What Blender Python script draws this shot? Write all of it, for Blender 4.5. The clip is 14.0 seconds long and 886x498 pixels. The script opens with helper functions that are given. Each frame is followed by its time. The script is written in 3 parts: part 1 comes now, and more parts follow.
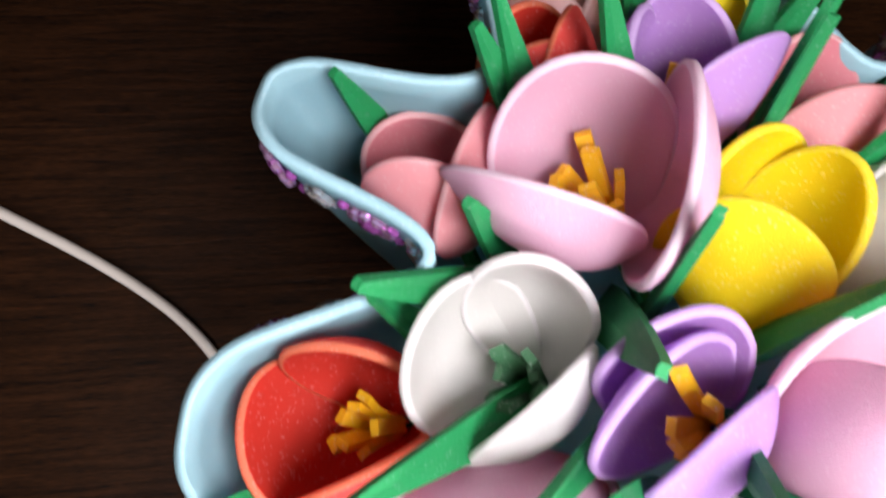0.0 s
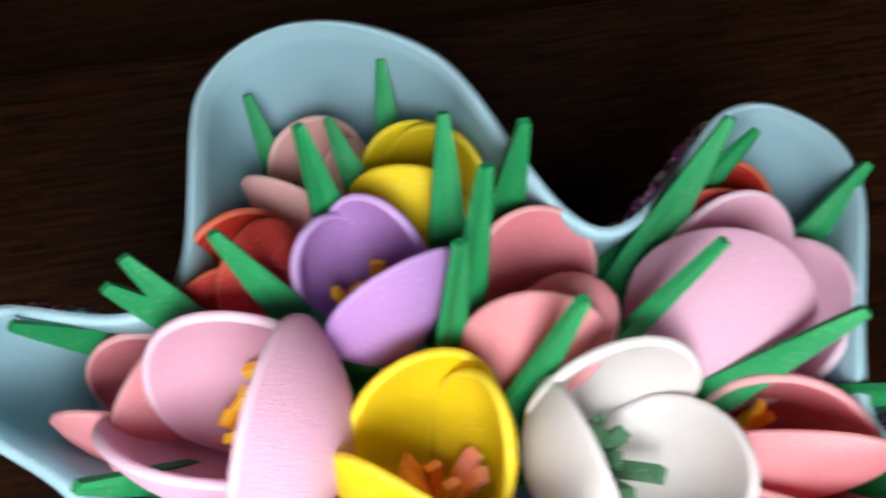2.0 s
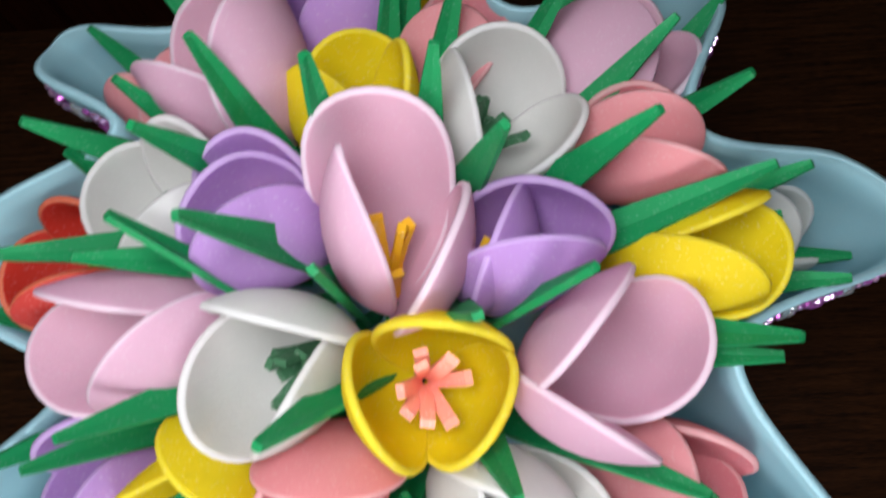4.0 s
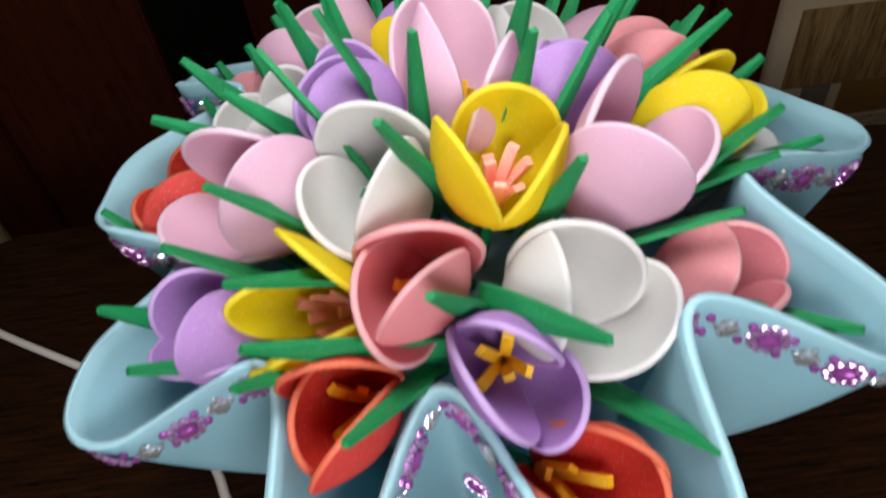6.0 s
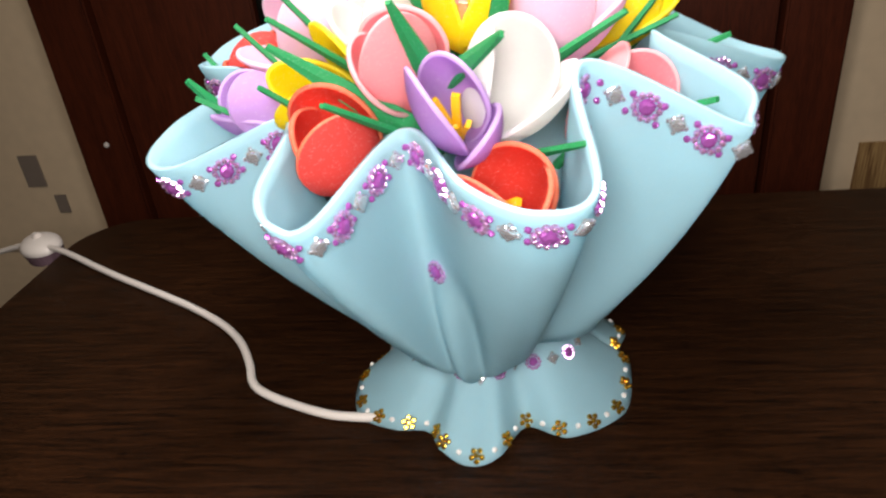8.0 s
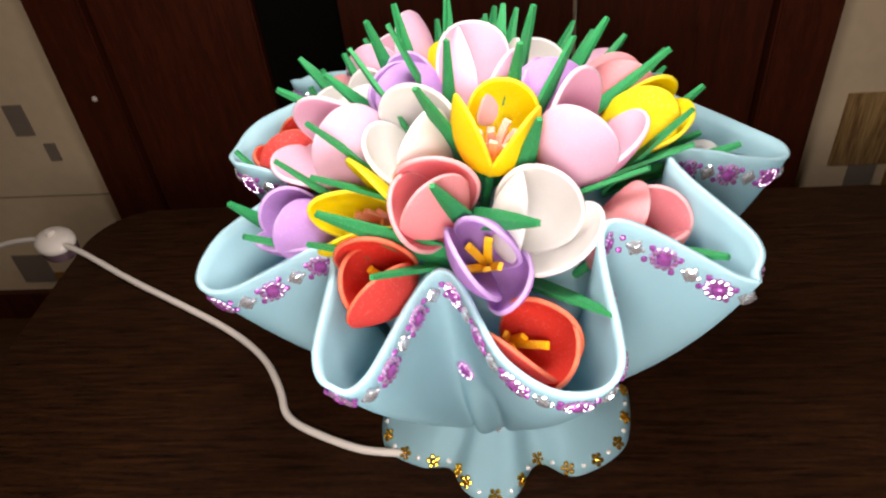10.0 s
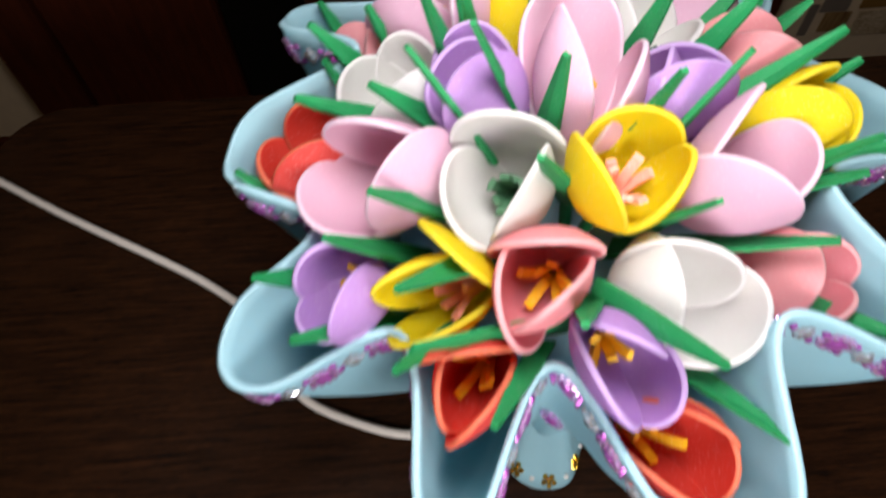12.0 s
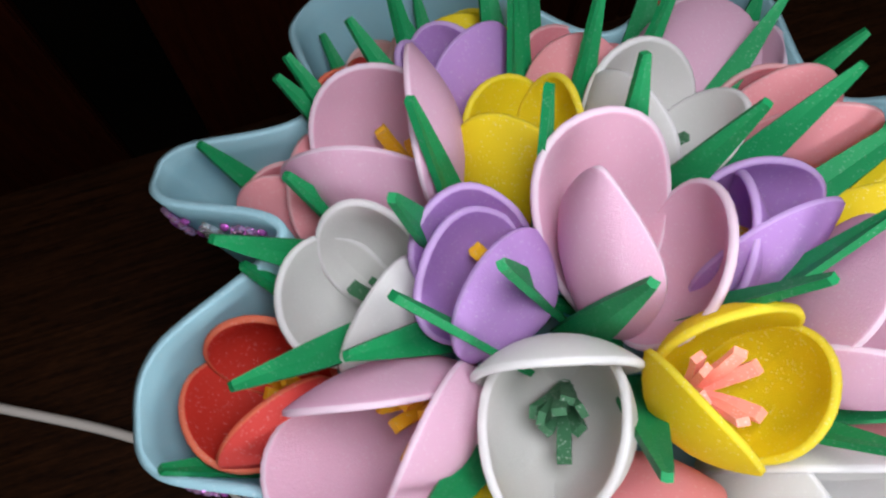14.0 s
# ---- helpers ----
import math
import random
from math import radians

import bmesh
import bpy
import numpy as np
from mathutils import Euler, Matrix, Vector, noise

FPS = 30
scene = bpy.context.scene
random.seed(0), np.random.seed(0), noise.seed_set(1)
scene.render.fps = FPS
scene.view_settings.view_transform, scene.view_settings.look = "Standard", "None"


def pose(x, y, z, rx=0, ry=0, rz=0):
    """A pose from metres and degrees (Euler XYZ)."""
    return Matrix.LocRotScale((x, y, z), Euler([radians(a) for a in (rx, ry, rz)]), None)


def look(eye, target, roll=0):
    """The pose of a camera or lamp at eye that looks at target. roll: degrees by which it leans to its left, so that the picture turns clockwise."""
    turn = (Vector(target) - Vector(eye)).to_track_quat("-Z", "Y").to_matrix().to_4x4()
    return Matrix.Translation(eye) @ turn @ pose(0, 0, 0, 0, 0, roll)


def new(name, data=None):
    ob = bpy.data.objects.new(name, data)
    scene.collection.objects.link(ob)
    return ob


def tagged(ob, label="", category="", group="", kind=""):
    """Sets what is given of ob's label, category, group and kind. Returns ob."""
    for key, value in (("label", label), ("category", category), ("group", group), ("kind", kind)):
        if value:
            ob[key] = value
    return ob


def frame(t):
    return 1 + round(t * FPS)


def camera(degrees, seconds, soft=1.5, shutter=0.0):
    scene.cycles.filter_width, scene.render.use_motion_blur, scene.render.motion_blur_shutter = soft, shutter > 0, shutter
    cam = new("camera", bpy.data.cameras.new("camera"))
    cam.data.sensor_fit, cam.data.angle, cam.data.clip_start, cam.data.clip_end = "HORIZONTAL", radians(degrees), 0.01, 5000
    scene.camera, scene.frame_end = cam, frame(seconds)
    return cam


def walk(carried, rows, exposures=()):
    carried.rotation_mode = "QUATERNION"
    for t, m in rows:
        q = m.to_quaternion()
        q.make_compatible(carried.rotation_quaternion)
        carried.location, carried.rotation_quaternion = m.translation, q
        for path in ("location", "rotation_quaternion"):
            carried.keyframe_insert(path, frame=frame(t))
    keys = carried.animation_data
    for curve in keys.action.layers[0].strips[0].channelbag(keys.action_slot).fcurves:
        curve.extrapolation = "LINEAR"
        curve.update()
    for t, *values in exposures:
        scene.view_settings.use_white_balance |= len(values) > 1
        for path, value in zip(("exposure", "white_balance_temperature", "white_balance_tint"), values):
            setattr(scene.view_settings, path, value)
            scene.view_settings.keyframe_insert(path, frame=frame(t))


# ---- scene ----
cam = camera(64.84, 14.0, soft=2.2, shutter=0.5)
PATH = [
    (0, pose(-0.1014, -0.0706, 0.3352, 6.68, -7.45, 0.60)),
    (0.5, pose(-0.0957, -0.0473, 0.3311, 5.99, -5.05, 0.57)),
    (1, pose(-0.0765, -0.0301, 0.3350, 6.05, -3.46, -1.32)),
    (1.5, pose(-0.0537, -0.0185, 0.3364, 6.13, -1.74, -2.69)),
    (2, pose(-0.0186, -0.0277, 0.3451, 7.50, -0.97, -4.03)),
    (2.2, pose(-0.0032, -0.0309, 0.3500, 8.56, -0.13, -3.93)),
    (2.5, pose(0.0069, -0.0402, 0.3549, 9.30, 0.81, -4.19)),
    (3, pose(0.0133, -0.0629, 0.3622, 11.15, 1.78, -3.60)),
    (3.5, pose(0.0125, -0.1003, 0.3733, 13.85, 2.68, -1.71)),
    (3.6, pose(0.0137, -0.1079, 0.3740, 14.38, 2.95, -1.02)),
    (4, pose(0.0134, -0.1404, 0.3732, 17.12, 2.71, 1.94)),
    (4.2, pose(0.0177, -0.1530, 0.3771, 18.44, 3.04, 2.89)),
    (6.3, pose(-0.0067, -0.3107, 0.3223, 47.79, 5.71, -1.18)),
    (6.5, pose(0.0031, -0.3354, 0.3112, 49.47, 5.85, 1.43)),
    (6.7, pose(0.0106, -0.3610, 0.3029, 52.00, 3.66, 4.43)),
    (7, pose(0.0115, -0.3880, 0.2967, 54.63, 3.95, 6.10)),
    (7.5, pose(0.0226, -0.4053, 0.2760, 57.16, 3.70, 6.32)),
    (8, pose(0.0439, -0.4171, 0.2620, 61.25, 5.04, 9.08)),
    (8.2, pose(0.0501, -0.4201, 0.2576, 62.65, 4.62, 9.54)),
    (10.3, pose(0.0184, -0.3775, 0.3799, 47.51, 4.44, 6.17)),
    (10.5, pose(0.0123, -0.3735, 0.3885, 45.16, 4.21, 4.79)),
    (11, pose(-0.0174, -0.3615, 0.4084, 41.63, 2.37, 2.98)),
    (11.5, pose(-0.0422, -0.3288, 0.4041, 37.21, 1.40, 2.56)),
    (11.8, pose(-0.0512, -0.2918, 0.3943, 33.40, 1.58, 2.17)),
    (12, pose(-0.0484, -0.2564, 0.3877, 31.56, 1.40, 0.47)),
    (12.5, pose(-0.0553, -0.2068, 0.3939, 27.08, 1.77, -3.82)),
    (13, pose(-0.0699, -0.1773, 0.3881, 23.82, 0.30, -9.64)),
    (13.2, pose(-0.0729, -0.1649, 0.3805, 23.90, 0.12, -11.01)),
    (13.5, pose(-0.0642, -0.1488, 0.3630, 23.29, -1.43, -13.20)),
    (14, pose(-0.0669, -0.1399, 0.3677, 23.40, 0.07, -15.27)),
]
EXPOSURES = [
    (0.0, -0.45, 6600, 12), (1.0, -0.3, 6500, 9), (1.5, -0.28, 6500, 10), (2.0, -0.5, 6500, 9), (3.0, -0.95, 6400, 5), (4.2, -1.5, 6300, 4), (6.3, -1.3, 6600, 6), (7.0, -0.57, 6900, 9),
    (8.2, -0.38, 7000, 10), (10.3, -0.6, 7400, 14), (11.0, -0.5, 7400, 14), (11.5, -0.35, 7200, 12), (12.0, -0.92, 6700, 9), (12.5, -1.22, 6250, 6), (13.5, -1.33, 6200, 6), (14.0, -1.5, 6200, 7),
]
walk(cam, PATH, EXPOSURES)

# ---- light ----
world = bpy.data.worlds.new("room_world")
world.use_nodes = True
world.node_tree.nodes["Background"].inputs[0].default_value = (1.0, 0.86, 0.72, 1)
world.node_tree.nodes["Background"].inputs[1].default_value = 0.03
scene.world = world


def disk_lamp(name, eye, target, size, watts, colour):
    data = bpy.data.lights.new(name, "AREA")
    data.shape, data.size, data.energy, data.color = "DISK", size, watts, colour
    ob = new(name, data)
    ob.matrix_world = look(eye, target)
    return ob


# fixed stand-in for the hand-held torch, which really moves with the camera
disk_lamp("torch_stand_in", (0.03, -0.48, 0.315), (0.0, -0.10, 0.12), 0.17, 3.6, (0.99, 0.96, 0.99))
# no lamp hangs here: second fixed fill, added to brighten the flower cups
disk_lamp("overhead_fill", (-0.02, -0.135, 0.45), (0.0, -0.09, 0.16), 0.14, 2.4, (0.99, 0.96, 1.0))
# unseen warm fill high up, added to lift the walls and the table
disk_lamp("room_fill", (-0.7, -0.7, 1.9), (-0.7, -0.7, 0.0), 0.8, 3.5, (1.0, 0.86, 0.70))

# ---- materials ----
CX, CY = 0.0, -0.088


def node_mat(name):
    m = bpy.data.materials.new(name)
    m.use_nodes = True
    return m, m.node_tree.nodes, m.node_tree.links, m.node_tree.nodes["Principled BSDF"]


def foam(name, colour, vary=0.06, rough=0.55, sparkle=0.5, glow=0.0):
    """Glitter craft foam: soft colour, fine pores and a few bright flakes."""
    m, n, k, b = node_mat(name)
    tc = n.new("ShaderNodeTexCoord")
    cloud = n.new("ShaderNodeTexNoise")
    cloud.inputs["Scale"].default_value, cloud.inputs["Detail"].default_value = 55, 3
    pore = n.new("ShaderNodeTexNoise")
    pore.inputs["Scale"].default_value, pore.inputs["Detail"].default_value = 2600, 2
    flake = n.new("ShaderNodeTexVoronoi")
    flake.inputs["Scale"].default_value = 2400
    for node in (cloud, pore, flake):
        k.new(tc.outputs["Object"], node.inputs["Vector"])
    ramp = n.new("ShaderNodeMix")
    ramp.data_type = "RGBA"
    c = Vector(colour)
    ramp.inputs[6].default_value = (*(c * (1 - vary)), 1)
    ramp.inputs[7].default_value = (*[min(1, v * (1 + vary)) for v in c], 1)
    k.new(cloud.outputs["Fac"], ramp.inputs[0])
    split = n.new("ShaderNodeSeparateColor")
    k.new(flake.outputs["Color"], split.inputs[0])
    cut = n.new("ShaderNodeMapRange")
    cut.inputs[1].default_value, cut.inputs[2].default_value = 0.940, 0.970
    k.new(split.outputs[0], cut.inputs[0])
    amount = n.new("ShaderNodeMath")
    amount.operation = "MULTIPLY"
    amount.inputs[1].default_value = sparkle
    k.new(cut.outputs[0], amount.inputs[0])
    lit = n.new("ShaderNodeMix")
    lit.data_type = "RGBA"
    lit.inputs[7].default_value = (*[min(1, v * 0.5 + 0.5) for v in c], 1)
    k.new(amount.outputs[0], lit.inputs[0])
    k.new(ramp.outputs[2], lit.inputs[6])
    k.new(lit.outputs[2], b.inputs["Base Color"])
    rg = n.new("ShaderNodeMapRange")
    rg.inputs[3].default_value, rg.inputs[4].default_value = rough, 0.25
    k.new(amount.outputs[0], rg.inputs[0])
    k.new(rg.outputs[0], b.inputs["Roughness"])
    bump = n.new("ShaderNodeBump")
    bump.inputs["Strength"].default_value, bump.inputs["Distance"].default_value = 0.55, 0.0005
    k.new(pore.outputs["Fac"], bump.inputs["Height"])
    k.new(bump.outputs[0], b.inputs["Normal"])
    b.inputs["Specular IOR Level"].default_value = 0.4
    if glow:
        thin, both = n.new("ShaderNodeBsdfTranslucent"), n.new("ShaderNodeMixShader")
        k.new(lit.outputs[2], thin.inputs["Color"])
        both.inputs[0].default_value = glow
        k.new(b.outputs[0], both.inputs[1])
        k.new(thin.outputs[0], both.inputs[2])
        k.new(both.outputs[0], n["Material Output"].inputs["Surface"])
    return m


def plain(name, colour, rough=0.5, metal=0.0, **more):
    m, n, k, b = node_mat(name)
    b.inputs["Base Color"].default_value = (*colour, 1)
    b.inputs["Roughness"].default_value, b.inputs["Metallic"].default_value = rough, metal
    for key, v in more.items():
        b.inputs[key.replace("_", " ")].default_value = v
    return m


def wood(name, dark, light, scale, rough, stretch=(1.0, 14.0, 14.0), bump_size=0.0004, shine=0.3):
    """Streaked wood grain that runs along x."""
    m, n, k, b = node_mat(name)
    tc, mp = n.new("ShaderNodeTexCoord"), n.new("ShaderNodeMapping")
    mp.inputs["Scale"].default_value = stretch
    k.new(tc.outputs["Object"], mp.inputs["Vector"])
    grain, fine = n.new("ShaderNodeTexNoise"), n.new("ShaderNodeTexNoise")
    grain.inputs["Scale"].default_value, grain.inputs["Detail"].default_value = scale, 6
    grain.inputs["Distortion"].default_value = 0.6
    fine.inputs["Scale"].default_value, fine.inputs["Detail"].default_value = scale * 7, 4
    for g in (grain, fine):
        k.new(mp.outputs[0], g.inputs["Vector"])
    mix = n.new("ShaderNodeMath")
    mix.operation = "MULTIPLY_ADD"
    mix.inputs[1].default_value, mix.inputs[2].default_value = 0.5, 0.0
    k.new(fine.outputs["Fac"], mix.inputs[0])
    half = n.new("ShaderNodeMath")
    half.operation = "MULTIPLY_ADD"
    half.inputs[1].default_value = 0.5
    k.new(grain.outputs["Fac"], half.inputs[0])
    k.new(mix.outputs[0], half.inputs[2])
    ramp = n.new("ShaderNodeValToRGB")
    ramp.color_ramp.elements[0].position, ramp.color_ramp.elements[1].position = 0.36, 0.64
    ramp.color_ramp.elements[0].color, ramp.color_ramp.elements[1].color = (*dark, 1), (*light, 1)
    k.new(half.outputs[0], ramp.inputs[0])
    k.new(ramp.outputs[0], b.inputs["Base Color"])
    bump = n.new("ShaderNodeBump")
    bump.inputs["Strength"].default_value, bump.inputs["Distance"].default_value = 0.6, bump_size
    k.new(half.outputs[0], bump.inputs["Height"])
    k.new(bump.outputs[0], b.inputs["Normal"])
    b.inputs["Roughness"].default_value, b.inputs["Specular IOR Level"].default_value = rough, shine
    return m


M_WRAP = foam("blue_foam", (0.45, 0.73, 0.81), 0.04, 0.6, 0.15, 0.48)
M_WRAP_EDGE = foam("blue_foam_edge", (0.35, 0.58, 0.66), 0.04, 0.6, 0.4)
M_LEAF = foam("green_foam", (0.006, 0.22, 0.065), 0.14, 0.6, 0.16)
# colour: inner face, outer face, cut edge
PETALS = {
    "pink": ((0.88, 0.56, 0.70), (0.83, 0.55, 0.70), (0.93, 0.77, 0.87)),
    "white": ((0.84, 0.83, 0.80), (0.82, 0.81, 0.79), (0.90, 0.88, 0.88)),
    "yellow": ((0.92, 0.76, 0.008), (0.90, 0.73, 0.012), (0.94, 0.80, 0.05)),
    "purple": ((0.55, 0.31, 0.70), (0.60, 0.35, 0.74), (0.73, 0.51, 0.87)),
    "coral": ((0.87, 0.32, 0.37), (0.87, 0.39, 0.42), (0.92, 0.54, 0.56)),
    "red": ((0.78, 0.055, 0.035), (0.80, 0.085, 0.07), (0.90, 0.24, 0.13)),
    "salmon": ((0.92, 0.57, 0.54), (0.92, 0.58, 0.56), (0.93, 0.66, 0.63)),
}
PETAL_MATS = {
    c: [foam(f"{c}_foam_{side}", v, 0.07, 0.62, 0.36, 0.44) for side, v in zip(("inner", "outer", "edge"), three)]
    for c, three in PETALS.items()
}
STAMEN_MATS = {
    "yellow": foam("yellow_stamen_foam", (0.85, 0.47, 0.01), 0.1),
    "green": foam("green_stamen_foam", (0.05, 0.16, 0.075), 0.1),
    "coral": foam("coral_stamen_foam", (0.9, 0.34, 0.26), 0.1),
}
M_TABLE = wood("dark_table_wood", (0.0010, 0.0005, 0.0003), (0.036, 0.0125, 0.0042), 26, 0.42, (1.0, 15.0, 15.0), 0.0008, 0.12)
M_DOOR = wood("brown_door_wood", (0.042, 0.0080, 0.0028), (0.085, 0.0165, 0.0055), 9, 0.45, (12.0, 12.0, 1.0))
M_GLASS_DARK = plain("black_glass", (0.006, 0.006, 0.005), 0.12)
M_CREAM = foam("cream_wallpaper", (0.76, 0.59, 0.39), 0.08, 0.8, 0.0)
M_TAN = wood("tan_patch", (0.13, 0.055, 0.018), (0.48, 0.30, 0.12), 5, 0.7, (14.0, 14.0, 1.0), 0.0001)
M_GREY = foam("grey_patch", (0.24, 0.19, 0.15), 0.1, 0.8, 0.0)
M_OCHRE = foam("ochre_patch", (0.30, 0.15, 0.03), 0.12, 0.8, 0.0)
M_MARBLE = wood("pale_marbled_print", (0.36, 0.24, 0.12), (0.70, 0.56, 0.38), 26, 0.8, (1.0, 1.0, 1.6), 0.0001)
M_SEAM = plain("seam_print", (0.42, 0.33, 0.23), 0.8)
M_CORD = plain("white_cord_plastic", (0.72, 0.66, 0.60), 0.42)
M_FLOOR = wood("floor_wood", (0.05, 0.022, 0.010), (0.12, 0.055, 0.022), 8, 0.5)
M_PLASTER = foam("wall_plaster", (0.40, 0.36, 0.30), 0.06, 0.85, 0.0)


# ---- mesh helpers ----
def mesh_of(name, verts, faces, mats, index=None, smooth=True):
    me = bpy.data.meshes.new(name)
    me.from_pydata([tuple(v) for v in verts], [], faces)
    for m in mats:
        me.materials.append(m)
    if index:
        me.polygons.foreach_set("material_index", index)
    me.polygons.foreach_set("use_smooth", [smooth] * len(me.polygons))
    me.update()
    return me


def part(name, data, parent, m=None, label=""):
    """Links a mesh as one part of a thing."""
    ob = new(name, data)
    ob.parent = parent
    if m is not None:
        ob.matrix_basis = m
    if label:
        tagged(ob, label)
    return ob


def root(name, m, label, category, group="", kind=""):
    ob = new(name)
    ob.empty_display_size = 0.02
    ob.matrix_basis = m
    return tagged(ob, label, category, group, kind)


def box_mesh(name, size, mat, bevel=0.0, segments=2):
    bm = bmesh.new()
    bmesh.ops.create_cube(bm, size=1.0)
    bmesh.ops.scale(bm, vec=size, verts=bm.verts)
    if bevel:
        bmesh.ops.bevel(bm, geom=bm.edges[:], offset=bevel, segments=segments, affect="EDGES")
    me = bpy.data.meshes.new(name)
    bm.to_mesh(me)
    bm.free()
    me.materials.append(mat)
    return me


def smooth_loop(points, per):
    """A closed smooth curve through the given points."""
    p = np.array(points, float)
    out = []
    for i in range(len(p)):
        a, b, c, d = p[i - 1], p[i], p[(i + 1) % len(p)], p[(i + 2) % len(p)]
        for j in range(per):
            t = j / per
            out.append(0.5 * (2 * b + (c - a) * t + (2 * a - 5 * b + 4 * c - d) * t * t + (3 * b - a - 3 * c + d) * t ** 3))
    return np.array(out)


def ruffle(lobes, valleys, per=14):
    """A ruffled edge in the plan: lobes (degrees, reach, height, half width, fall-back of the flanks, skew, tilt) and the folds between them (degrees, reach, height).
    Gives the curve's points and, for each, the direction in degrees from which it grows."""
    pts = []
    for (a, r, z, w, back, skew, tilt), (va, vr, vz) in zip(lobes, valleys):
        u = np.array([math.cos(radians(a)), math.sin(radians(a))])
        s = np.array([-u[1], u[0]])
        for side, deep, lift in ((-1, back - skew, 0.004 - tilt), (0, 0, 0), (1, back + skew, 0.004 + tilt)):
            q = u * (r - deep) + s * side * w
            pts.append((q[0], q[1], z + lift, a + side * 7.0))
        pts.append((vr * math.cos(radians(va)), vr * math.sin(radians(va)), vz, va))
    angles = np.unwrap(np.radians([p[3] for p in pts]))
    loop = smooth_loop([p[:3] for p in pts], per)
    steps = np.arange(len(loop)) / per
    angles = np.interp(steps, np.arange(len(pts) + 1), np.append(angles, angles[0] + 2 * math.pi))
    return loop, angles


def sheet(name, rows, thick, mats):
    """A thick closed band through rings of points: outer face, inner face and the cut edges."""
    rows = np.array(rows)
    nr, nc = rows.shape[:2]
    du = np.roll(rows, -1, 1) - np.roll(rows, 1, 1)
    dv = np.gradient(rows, axis=0)
    nrm = np.cross(du, dv)
    nrm /= np.linalg.norm(nrm, axis=2, keepdims=True) + 1e-12
    inner = rows - nrm * thick
    verts = np.concatenate([rows.reshape(-1, 3), inner.reshape(-1, 3)])
    off, faces, index = nr * nc, [], []
    for i in range(nr - 1):
        for j in range(nc):
            k = (j + 1) % nc
            faces += [(i * nc + j, i * nc + k, i * nc + nc + k, i * nc + nc + j), (off + i * nc + j, off + i * nc + nc + j, off + i * nc + nc + k, off + i * nc + k)]
            index += [0, 0]
    for i in (0, nr - 1):
        for j in range(nc):
            k = (j + 1) % nc
            f = (i * nc + j, off + i * nc + j, off + i * nc + k, i * nc + k)
            faces.append(f if i == 0 else f[::-1])
            index.append(1)
    me = mesh_of(name, verts, faces, mats, index)
    return me, rows, nrm


# ---- the room ----
TURN = 4.1
ROOM = pose(0, 0, 0, 0, 0, TURN)
WALL_Y, FLOOR_Z, TOP_Z = 0.50, -0.48, 2.0


def slab(name, x0, x1, y0, y1, z0, z1, mat, label, category, bevel=0.0):
    ob = new(name, box_mesh(name, (x1 - x0, y1 - y0, z1 - z0), mat, bevel))
    ob.matrix_basis = ROOM @ pose((x0 + x1) / 2, (y0 + y1) / 2, (z0 + z1) / 2)
    return tagged(ob, label, category, "", "structure")


slab("floor", -2.0, 2.0, -2.2, WALL_Y + 0.1, FLOOR_Z - 0.05, FLOOR_Z, M_FLOOR, "brown wooden floor in deep shade", "floor")
slab("ceiling", -2.0, 2.0, -2.2, WALL_Y + 0.1, TOP_Z, TOP_Z + 0.05, M_PLASTER, "plain pale plaster ceiling", "ceiling")
slab("wall_north", -2.0, 2.0, WALL_Y, WALL_Y + 0.1, FLOOR_Z, TOP_Z, M_CREAM, "cream papered wall behind the table", "wall")
slab("wall_south", -2.0, 2.0, -2.3, -2.2, FLOOR_Z, TOP_Z, M_PLASTER, "plain pale plaster wall", "wall")
slab("wall_west", -2.1, -2.0, -2.2, WALL_Y + 0.1, FLOOR_Z, TOP_Z, M_PLASTER, "plain pale plaster wall", "wall")
slab("wall_east", 2.0, 2.1, -2.2, WALL_Y + 0.1, FLOOR_Z, TOP_Z, M_PLASTER, "plain pale plaster wall", "wall")

# wardrobe front against the wall
wardrobe = root("wardrobe", ROOM @ pose(-0.107, WALL_Y - 0.02, FLOOR_Z), "tall red-brown wooden wardrobe with a black glass strip", "wardrobe")


def panel(name, x0, x1, y, depth, mat, parent, label=""):
    return part(name, box_mesh(name, (x1 - x0, depth, 2.2), mat, 0.003), parent, pose((x0 + x1) / 2, y, 1.1), label)


panel("side_stile", -0.495, -0.421, -0.012, 0.03, M_DOOR, wardrobe)
panel("door", -0.416, -0.206, -0.010, 0.02, M_DOOR, wardrobe)
panel("glass_strip", -0.204, -0.099, -0.006, 0.012, M_GLASS_DARK, wardrobe, "glossy black glass strip")
panel("door", -0.097, 0.19, -0.010, 0.02, M_DOOR, wardrobe)
panel("door", 0.196, 0.425, -0.010, 0.02, M_DOOR, wardrobe)
panel("side_stile", 0.431, 0.505, -0.012, 0.03, M_DOOR, wardrobe)

